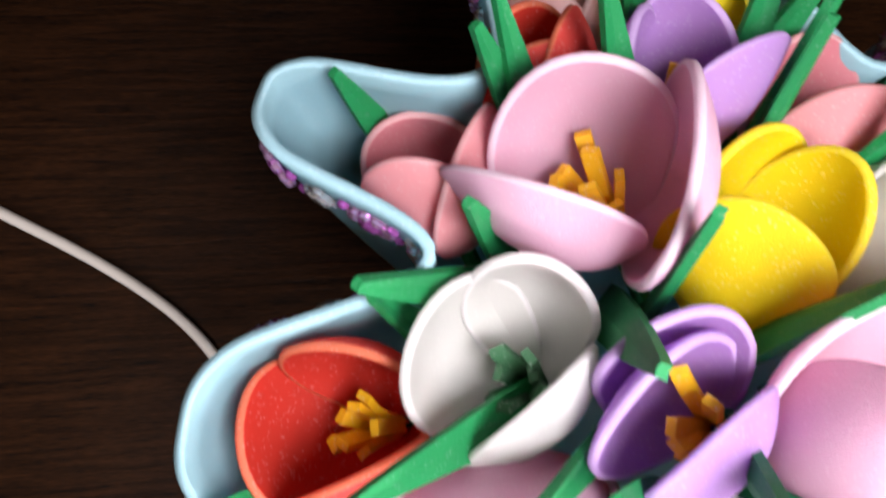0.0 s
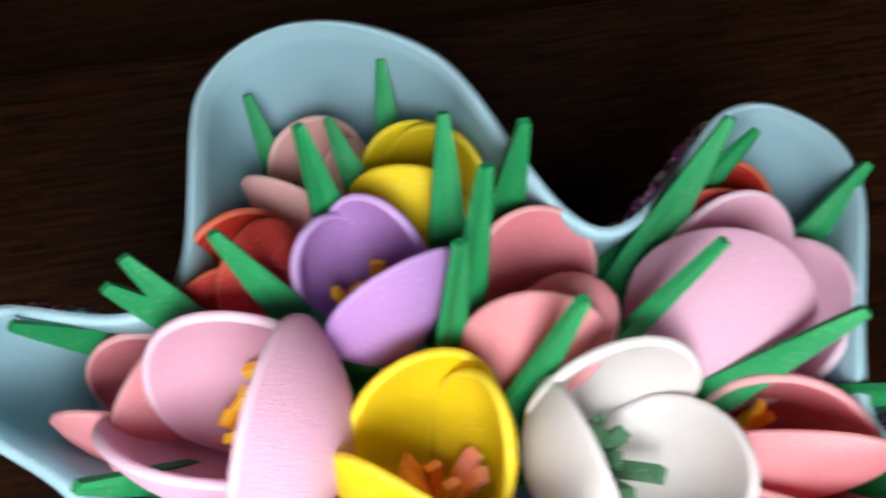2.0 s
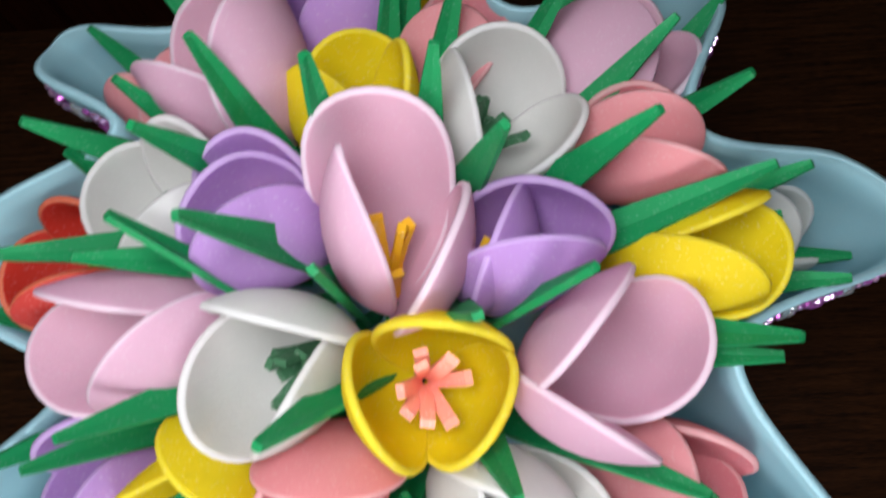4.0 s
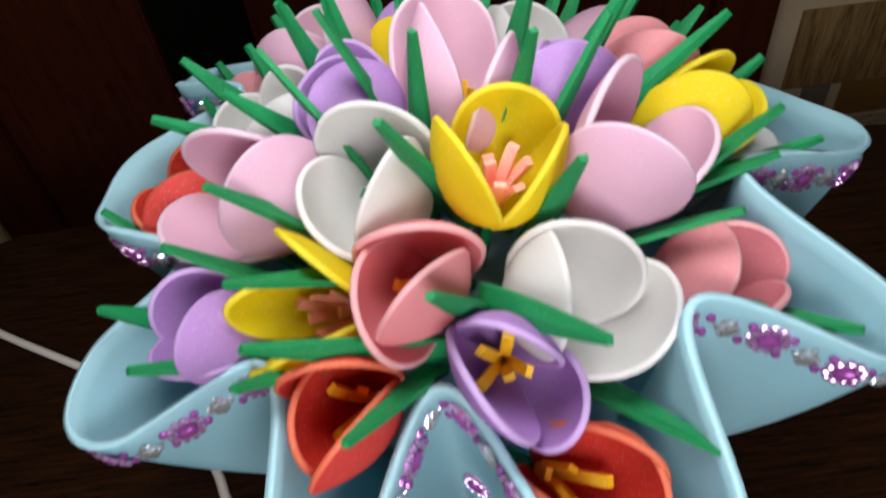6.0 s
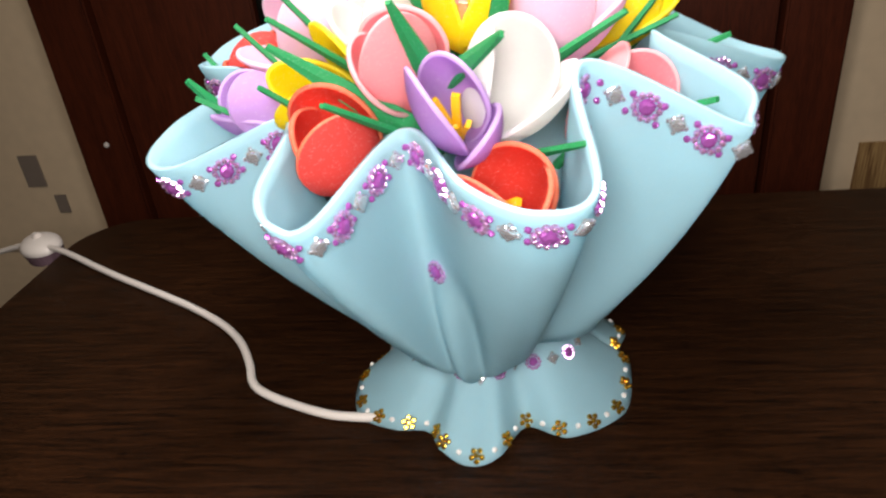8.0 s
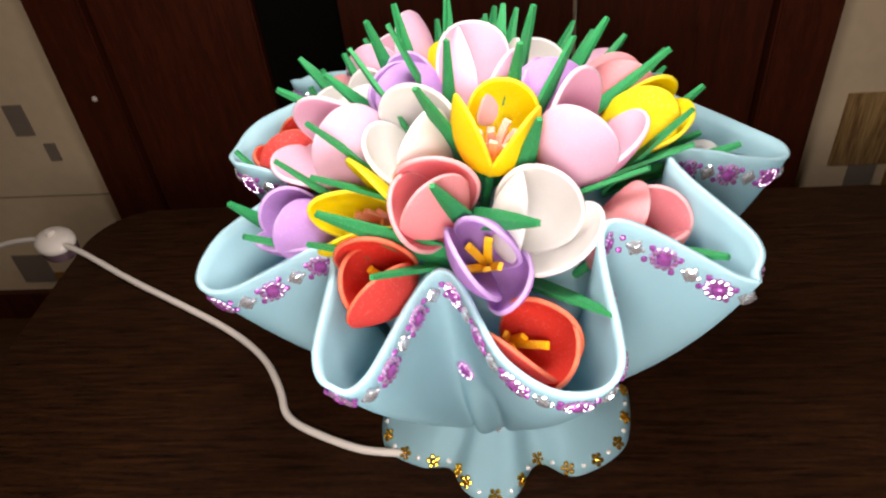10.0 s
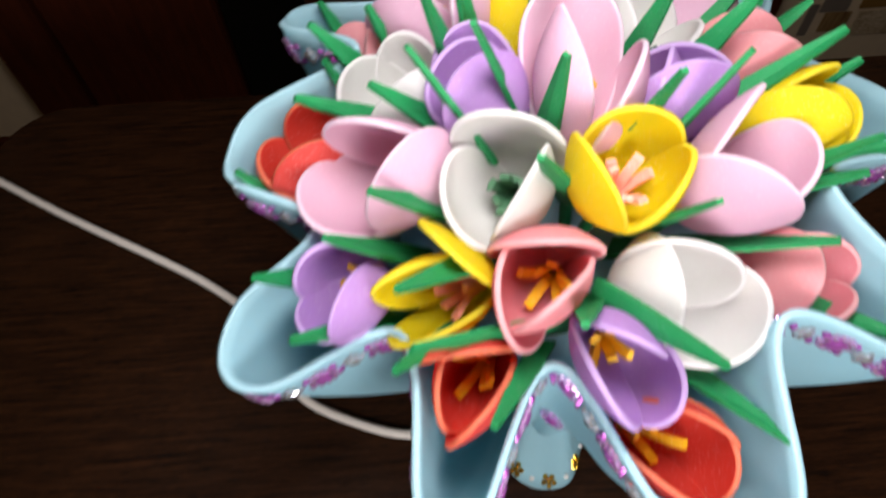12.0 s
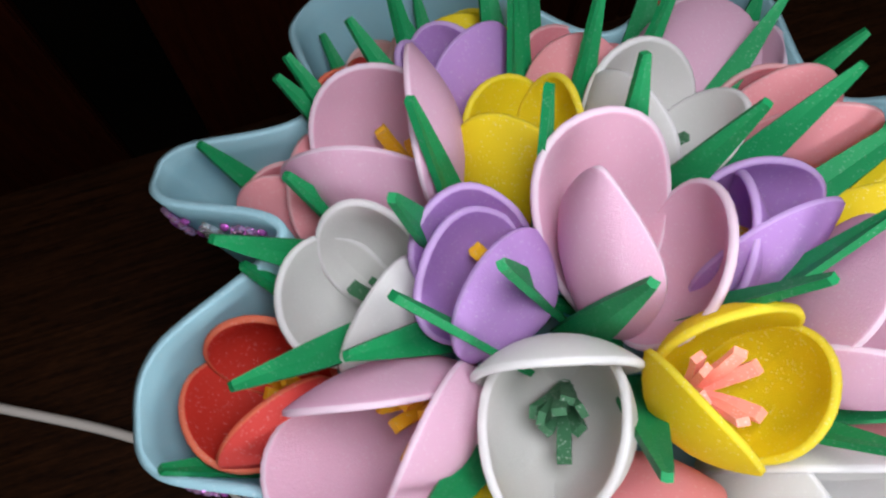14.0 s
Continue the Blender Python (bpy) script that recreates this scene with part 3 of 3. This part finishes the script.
tulip((-0.0313, -0.0148, 0.1934), (-0.08, 0.67, 0.74), "purple", ((144, 0.95, 0.95, 14.1, 0.03, 0.06, 0.02, 6, 0.46), (295, 1.01, 1.11, 19.0, -0.16, 0.10, 0.04, 4, 0.46), (55, 0.99, 0.96, 10.8, 0.09, 0.10, 0.02, 9, 0.46)), "yellow", h=0.0399, r=0.0147, n=7)
tulip((0.0037, -0.0261, 0.1917), (0.33, 0.63, 0.68), "coral", ((84, 1.08, 1.07, 24.8, -0.06, 0.00, 0.04, 4, 0.46), (256, 0.98, 1.05, 10.6, 0.05, 0.00, 0.01, 12, 0.46), (175, 0.96, 0.96, -14.5, 0.10, 0.08, -0.04, 16, 0.46)), "", h=0.0420, r=0.0154, n=7)
tulip((0.0466, -0.0254, 0.1878), (0.59, 0.68, 0.44), "pink", ((228, 0.95, 1.10, 6.1, 0.15, 0.03, 0.00, 10, 0.46), (370, 1.10, 1.08, 21.2, 0.13, 0.05, 0.00, 16, 0.46), (75, 1.11, 0.98, 14.2, 0.00, 0.01, 0.03, 15, 0.46)), "", h=0.0501, r=0.0189, n=7)
tulip((-0.0585, -0.0099, 0.1809), (-0.50, 0.45, 0.74), "red", ((123, 0.97, 1.07, 7.9, 0.01, 0.03, 0.00, 7, 0.46), (321, 1.00, 1.00, 13.0, 0.00, 0.00, 0.01, 11, 0.46), (261, 1.00, 1.00, 13.0, 0.00, 0.00, 0.01, 14, 0.46)), "", h=0.0373, r=0.0145, n=7)
tulip((-0.0458, 0.0141, 0.1558), (-0.13, 0.68, 0.72), "salmon", ((95, 1.00, 1.02, 14.8, -0.03, -0.02, 0.02, 9, 0.46), (321, 1.00, 1.00, 13.0, 0.00, 0.00, 0.01, 11, 0.46), (223, 0.98, 1.01, 18.5, -0.02, 0.00, 0.03, 14, 0.46)), "", h=0.0418, r=0.0152, n=7)
tulip((-0.0197, 0.0078, 0.1716), (-0.03, 0.74, 0.67), "yellow", ((254, 1.02, 0.99, 15.7, -0.02, 0.00, 0.02, 8, 0.46), (93, 1.00, 0.99, 18.5, -0.02, -0.01, 0.03, 10, 0.46), (45, 1.00, 1.00, 13.0, 0.00, 0.00, 0.01, 14, 0.46)), "", h=0.0385, r=0.0159, n=7)
tulip((0.0540, -0.0030, 0.1650), (0.41, 0.62, 0.67), "red", ((252, 1.00, 1.00, 13.0, 0.00, 0.00, 0.01, 8, 0.34), (102, 1.00, 1.00, 13.0, 0.00, 0.00, 0.01, 11, 0.46), (42, 1.00, 1.00, 13.0, 0.00, 0.00, 0.01, 14, 0.46)), "", h=0.0400, r=0.0145, n=7)
tulip((0.1000, -0.0670, 0.1510), (0.75, 0.10, 0.65), "white", ((57, 1.00, 1.00, 13.0, 0.00, 0.00, 0.01, 8, 0.42), (285, 1.00, 1.00, 13.0, 0.00, 0.00, 0.01, 11, 0.46), (192, 1.00, 1.00, 13.0, 0.00, 0.00, 0.01, 14, 0.46)), "", h=0.0460, r=0.0155, n=7)


# ---- leaves ----
def leaf_mesh(length, width, fold, bend, seed):
    """A pointed foam blade along z, folded along its middle."""
    rnd = random.Random(seed)
    n, thick = 9, 0.0018
    left, mid, right = [], [], []
    for i in range(n + 1):
        t = i / n
        w = width / 2 * (0.75 + 0.25 * math.sin(t * 2.6)) * (1 - t) ** 0.85 + 0.0011
        x = bend * length * t * t
        left.append((x + fold * w, -w, length * t))
        mid.append((x, 0, length * t))
        right.append((x + fold * w, w, length * t))
    verts, faces = [], []
    for i in range(n + 1):
        for q in (left[i], mid[i], right[i]):
            verts.append((q[0] + thick / 2, q[1], q[2]))
        for q in (right[i], mid[i], left[i]):
            verts.append((q[0] - thick / 2, q[1], q[2]))
    for i in range(n):
        for j in range(6):
            k = (j + 1) % 6
            faces.append((i * 6 + j, i * 6 + k, i * 6 + 6 + k, i * 6 + 6 + j))
    faces += [tuple(range(5, -1, -1)), tuple(n * 6 + j for j in range(6))]
    return mesh_of("leaf", verts, faces, [M_LEAF], None, False)


LEAF_FOCUS = Vector((CX, CY, 0.13))


def leaf(tip, base=None, width=0.0120, turn=0.0, fold=0.24, bend=0.0):
    t = Vector(tip)
    b = Vector(base) if base else t.lerp(LEAF_FOCUS, 0.55)
    way = t - b
    m = facing(b, way) @ pose(0, 0, 0, 0, 0, turn)
    out = Vector((t.x - CX, t.y - CY, 0))
    if out.length > 0.012:
        out = out.normalized() + Vector((0, 0, 0.7))
        out = out - way.normalized() * out.dot(way.normalized())
        if out.length < 0.35:
            out = Vector((t.x - CX, t.y - CY, 0)).normalized() - Vector((0, 0, 0.5))
        z = way.normalized()
        x = (-out - z * z.dot(-out)).normalized()
        m = Matrix((x, z.cross(x), z)).transposed().to_4x4()
        m.translation = b
        m = m @ pose(0, 0, 0, 0, 0, turn)
    me = leaf_mesh(way.length, width * min(1.1, max(0.75, way.length / 0.062)), fold, bend, hash_of(tip, 3))
    ob = new("leaf", me)
    ob.matrix_basis = m
    return tagged(ob, "pointed green craft-foam leaf standing between the tulips", "leaf", "leaves of the bouquet")


leaf((-0.1064, -0.0182, 0.1963), (-0.0874, -0.0264, 0.1539))
leaf((-0.0759, -0.0079, 0.2129), (-0.0493, -0.0474, 0.1663))
leaf((-0.0572, -0.0054, 0.2189), (-0.0343, -0.0382, 0.1767))
leaf((-0.0891, -0.1454, 0.2133), (-0.0576, -0.1252, 0.1630))
leaf((-0.0123, -0.0102, 0.2199), (-0.0196, -0.0549, 0.1664))
leaf((0.0070, -0.0225, 0.2299), (-0.0110, -0.0615, 0.1592))
leaf((-0.0164, -0.1788, 0.2238), (-0.0018, -0.1395, 0.1637))
leaf((-0.0133, 0.0167, 0.2122), (-0.0137, -0.0336, 0.1671))
leaf((-0.0067, 0.0032, 0.2216), (-0.0136, -0.0338, 0.1791))
leaf((-0.1154, -0.1470, 0.1924), (-0.0916, -0.1208, 0.1430))
leaf((0.0033, 0.0153, 0.2081), (-0.0008, -0.0097, 0.1506))
leaf((0.0487, 0.0153, 0.2013), (0.0230, -0.0283, 0.1647))
leaf((0.0653, 0.0182, 0.1792), (0.0116, -0.0287, 0.1687))
leaf((0.0904, 0.0075, 0.1813), (0.0514, -0.0405, 0.1616))
leaf((0.0368, -0.0129, 0.2180), (-0.0011, -0.0552, 0.1566))
leaf((0.0631, -0.0276, 0.2156), (0.0154, -0.0624, 0.1629))
leaf((0.0812, -0.0432, 0.2143), (0.0453, -0.0478, 0.1645))
leaf((0.0503, -0.0682, 0.2408), (0.0193, -0.0743, 0.1855))
leaf((0.0979, -0.0638, 0.2043), (0.0488, -0.0734, 0.1559))
leaf((-0.0744, -0.1386, 0.2272), (-0.0429, -0.1138, 0.1740))
leaf((-0.0511, -0.0536, 0.2453), (-0.0377, -0.0684, 0.1810))
leaf((-0.0601, -0.0755, 0.2455), (-0.0448, -0.0644, 0.1795))
leaf((-0.0393, -0.1965, 0.1945), (-0.0200, -0.1590, 0.1680), width=0.009)
leaf((-0.1016, -0.0979, 0.2227), (-0.0621, -0.0835, 0.1896))
leaf((0.0499, -0.1959, 0.1782), (0.0119, -0.1469, 0.1506))
leaf((-0.0446, -0.0974, 0.2519), (-0.0211, -0.0887, 0.1839))
leaf((-0.0647, -0.0937, 0.2402), (-0.0384, -0.1044, 0.1979))
leaf((-0.0662, -0.1659, 0.2186), (-0.0250, -0.1207, 0.1683))
leaf((0.0176, -0.0774, 0.2510), (0.0026, -0.0725, 0.1792))
leaf((0.0024, -0.0544, 0.2439), (-0.0039, -0.0821, 0.1840))
leaf((-0.0270, -0.1390, 0.2425), (-0.0075, -0.1119, 0.1808))
leaf((0.0218, -0.1861, 0.2131), (-0.0059, -0.1507, 0.1886))
leaf((0.0215, -0.1468, 0.2327), (0.0113, -0.1275, 0.1867))
leaf((0.0346, -0.1049, 0.2474), (0.0122, -0.1087, 0.1925))
leaf((-0.0183, -0.1068, 0.2484), (-0.0230, -0.1001, 0.1777))
leaf((0.0846, -0.1112, 0.2169), (0.0522, -0.1020, 0.1704))
leaf((0.0868, -0.1133, 0.2013), (0.0390, -0.1105, 0.1778))
leaf((0.1257, -0.0759, 0.1638), (0.0635, -0.0776, 0.1659))
leaf((0.1129, -0.0893, 0.1869), (0.0518, -0.0884, 0.1596))
leaf((0.0642, -0.1455, 0.2100), (0.0062, -0.1218, 0.1662))
leaf((0.0988, -0.0694, 0.1818), (0.0459, -0.0775, 0.1567))
leaf((0.0785, -0.0748, 0.2280), (0.0337, -0.0862, 0.1912))
leaf((-0.1010, -0.1685, 0.1908), (-0.0472, -0.1330, 0.1424))
leaf((-0.0617, -0.1804, 0.2119), (-0.0071, -0.1486, 0.1592))
leaf((-0.0677, -0.1812, 0.1974), (-0.0460, -0.1500, 0.1640), width=0.009)
leaf((-0.1008, -0.0631, 0.2230), (-0.0614, -0.0587, 0.1660))
leaf((-0.0981, -0.0641, 0.2076), (-0.0750, -0.0775, 0.1564))
leaf((-0.0821, -0.0484, 0.2184), (-0.0540, -0.0581, 0.1478))
leaf((-0.0642, 0.0419, 0.1617), (-0.0535, 0.0006, 0.1350))
leaf((-0.0270, 0.0474, 0.1674), (-0.0266, -0.0090, 0.1339))
leaf((-0.0423, 0.0166, 0.2103), (-0.0360, -0.0198, 0.1586))
leaf((-0.1276, -0.1050, 0.1940), (-0.0857, -0.1065, 0.1311))
leaf((0.0131, -0.1151, 0.2497), (0.0002, -0.0974, 0.1698))
leaf((-0.0764, -0.1002, 0.2310), (-0.0369, -0.0862, 0.1783))
leaf((-0.0236, -0.0617, 0.2506), (-0.0243, -0.0786, 0.1786))
leaf((0.0948, -0.1657, 0.1819), (0.0557, -0.1336, 0.1604))
leaf((-0.0395, 0.0260, 0.1860), (-0.0270, -0.0069, 0.1670))
leaf((-0.0799, -0.0131, 0.2115), (-0.0603, -0.0288, 0.1804))

# ---- cord and its switch ----
cord_points = [(-0.66, 0.10, -0.10), (-0.53, 0.090, -0.035), (-0.45, 0.074, -0.006), (-0.392, 0.049, 0.0035), (-0.319, 0.009, 0.003), (-0.262, -0.018, 0.003), (-0.211, -0.043, 0.003), (-0.173, -0.069, 0.003),
    (-0.151, -0.099, 0.003), (-0.143, -0.118, 0.003), (-0.127, -0.128, 0.003), (-0.095, -0.139, 0.003), (-0.077, -0.142, 0.003), (-0.055, -0.142, 0.004)]
curve = bpy.data.curves.new("cord", "CURVE")
curve.dimensions, curve.bevel_depth, curve.bevel_resolution, curve.resolution_u = "3D", 0.0026, 4, 10
spline = curve.splines.new("NURBS")
spline.points.add(len(cord_points) - 1)
for p, q in zip(spline.points, cord_points):
    p.co = (*q, 1)
spline.use_endpoint_u, spline.order_u = True, 3
curve.materials.append(M_CORD)
cord = tagged(new("cord", curve), "thin white power cord lying across the table", "cord")

switch = root("cord_switch", pose(-0.421, 0.063, -0.002, 6, 0, -25) @ Matrix.Scale(0.88, 4), "round white plastic cord switch with a dark clear base", "switch")
bm = bmesh.new()
bmesh.ops.create_uvsphere(bm, u_segments=28, v_segments=16, radius=1)
bmesh.ops.delete(bm, geom=[v for v in bm.verts if v.co.z < -0.2], context="VERTS")
bmesh.ops.scale(bm, vec=(0.025, 0.019, 0.011), verts=bm.verts)
me = bpy.data.meshes.new("cap")
bm.to_mesh(me)
bm.free()
me.materials.append(M_CORD)
for f in me.polygons:
    f.use_smooth = True
part("cap", me, switch)
bm = bmesh.new()
bmesh.ops.create_cone(bm, segments=28, radius1=0.9, radius2=1, depth=1, cap_ends=True)
bmesh.ops.scale(bm, vec=(0.024, 0.0185, 0.012), verts=bm.verts)
me = bpy.data.meshes.new("switch_base")
bm.to_mesh(me)
bm.free()
me.materials.append(plain("smoky_plastic", (0.16, 0.10, 0.12), 0.25))
part("switch_base", me, switch, pose(0, 0, -0.0082), "smoky dark plastic base")
me = box_mesh("button", (0.010, 0.008, 0.006), M_CORD, 0.0015)
part("button", me, switch, pose(0, 0, 0.0115))


# ---- gems, pearls and gold flowers of the vase ----
M_PURPLE_GEM = plain("purple_gem", (0.46, 0.12, 0.47), 0.14, 0.55)
M_PINK_GEM = plain("pink_foil", (0.86, 0.52, 0.86), 0.16, 0.8)
M_CRYSTAL = plain("clear_crystal", (0.80, 0.82, 0.86), 0.10, 0.8)
M_GOLD = plain("gold_foil", (0.72, 0.42, 0.05), 0.22, 0.95)
M_PEARL = plain("pearl", (0.78, 0.76, 0.72), 0.22, 0.0, Coat_Weight=0.6)


def dome(verts, faces, index, at, r, h, n, mat, rings=2, turn=0.0):
    """A faceted button: rings of n corners up to a flat top."""
    first = len(verts)
    for k in range(rings + 1):
        t = k / rings
        rr = r * math.cos(t * 1.05)
        for i in range(n):
            a = 2 * math.pi * i / n + turn + k * 0.3
            verts.append((at[0] + rr * math.cos(a), at[1] + rr * math.sin(a), at[2] + h * math.sin(t * math.pi / 2)))
    for k in range(rings):
        for i in range(n):
            j = (i + 1) % n
            faces.append((first + k * n + i, first + k * n + j, first + (k + 1) * n + j, first + (k + 1) * n + i))
            index.append(mat)
    faces.append(tuple(first + rings * n + i for i in range(n)))
    index.append(mat)


def jewel_mesh(name, core, ring, core_r, ring_r, petals, mats, core_h=0.0022):
    verts, faces, index = [], [], []
    dome(verts, faces, index, (0, 0, 0), core_r, core_h, 8, 0)
    for i in range(petals):
        a = 2 * math.pi * i / petals
        dome(verts, faces, index, (ring_r * math.cos(a), ring_r * math.sin(a), 0), ring, core_h * 0.7, 6, 1)
    return mesh_of(name, verts, faces, mats, index, False)


def crystal_mesh(size, h):
    verts, faces, index = [], [], []
    dome(verts, faces, index, (0, 0, 0), size, h, 8, 0, 3, 0.2)
    for x, y in ((-1, 0), (1, 0), (0, -1), (0, 1)):
        dome(verts, faces, index, (x * size, y * size, 0), size * 0.34, h * 0.6, 6, 0)
    return mesh_of("crystal", verts, faces, [M_CRYSTAL], index, False)


GEM_FLOWER = jewel_mesh("gem_flower", 0, 0.00135, 0.0030, 0.0043, 11, [M_PURPLE_GEM, M_PINK_GEM])
CRYSTAL = crystal_mesh(0.0034, 0.0022)
BEAD = jewel_mesh("bead", 0, 0.0, 0.0014, 0.0, 0, [M_PURPLE_GEM, M_PINK_GEM], 0.0014)
GOLD_FLOWER = jewel_mesh("gold_flower", 0, 0.0016, 0.0014, 0.0028, 5, [M_GOLD, M_GOLD], 0.0016)
PEARL = jewel_mesh("pearl", 0, 0.0, 0.0015, 0.0, 0, [M_PEARL, M_PEARL], 0.0015)


def along(points, normals, pitch, start=0.0):
    """Poses at even steps round a closed band, with z off its face and x along it."""
    closed = np.vstack([points, points[:1]])
    steps = np.r_[0, np.cumsum(np.linalg.norm(np.diff(closed, axis=0), axis=1))]
    count = max(3, round(steps[-1] / pitch))
    out = []
    for i in range(count):
        d = (i + start) % count * steps[-1] / count
        k = min(int(np.searchsorted(steps, d, "right")) - 1, len(points) - 1)
        f = (d - steps[k]) / (steps[k + 1] - steps[k] + 1e-12)
        p = closed[k] * (1 - f) + closed[k + 1] * f
        x = Vector(closed[k + 1] - closed[k]).normalized()
        z = Vector(normals[k]).normalized()
        y = z.cross(x).normalized()
        m = Matrix((y.cross(z), y, z)).transposed().to_4x4()
        m.translation = Vector(p) + z * 0.0002
        out.append(m)
    return out


rnd = random.Random(5)
band = wrap_rows[-2] * 0.3 + wrap_rows[-3] * 0.7
for i, m in enumerate(along(band, wrap_nrm[-2], 0.0124)):
    if i % 2:
        part("crystal", CRYSTAL, vase, m @ pose(0, 0, 0, 0, 0, rnd.uniform(-12, 12)), "clear faceted crystal" if i == 1 else "")
    else:
        part("gem_flower", GEM_FLOWER, vase, m @ pose(0, rnd.uniform(-0.0008, 0.0008), 0, 0, 0, rnd.uniform(0, 40)) @ Matrix.Scale(1.1, 4), "purple gem flower" if i == 0 else "")
for m in along(band, wrap_nrm[-2], 0.0124, 0.5):
    for side in (-1, 1):
        part("bead", BEAD, vase, m @ pose(rnd.uniform(-0.0008, 0.0008), side * 0.0034 + rnd.uniform(-0.0006, 0.0006), 0))
neck_band = skirt_rows[7]
for i, m in enumerate(along(neck_band, skirt_nrm[7], 0.0105)):
    part("crystal" if i % 2 else "gem_flower", CRYSTAL if i % 2 else GEM_FLOWER, vase, m @ Matrix.Scale(0.8, 4))
hem_band = skirt_rows[0] * 0.3 + skirt_rows[1] * 0.7
for i, m in enumerate(along(hem_band, skirt_nrm[1], 0.0096)):
    if i % 2:
        part("pearl", PEARL, vase, m)
    else:
        part("gold_flower", GOLD_FLOWER, vase, m @ pose(0, 0, 0, 0, 0, rnd.uniform(0, 60)), "gold foil flower" if i == 0 else "")
# the single gem on the front fold
front = int(np.argmin(np.linalg.norm(wrap_rows[14] - np.array((-0.013, -0.081, 0.112)), axis=1)))
x = Vector(wrap_rows[14][front + 1] - wrap_rows[14][front]).normalized()
z = Vector(wrap_nrm[14][front])
m = Matrix((x, z.cross(x), z)).transposed().to_4x4()
m.translation = Vector(wrap_rows[14][front])
part("gem_flower", GEM_FLOWER, vase, m)
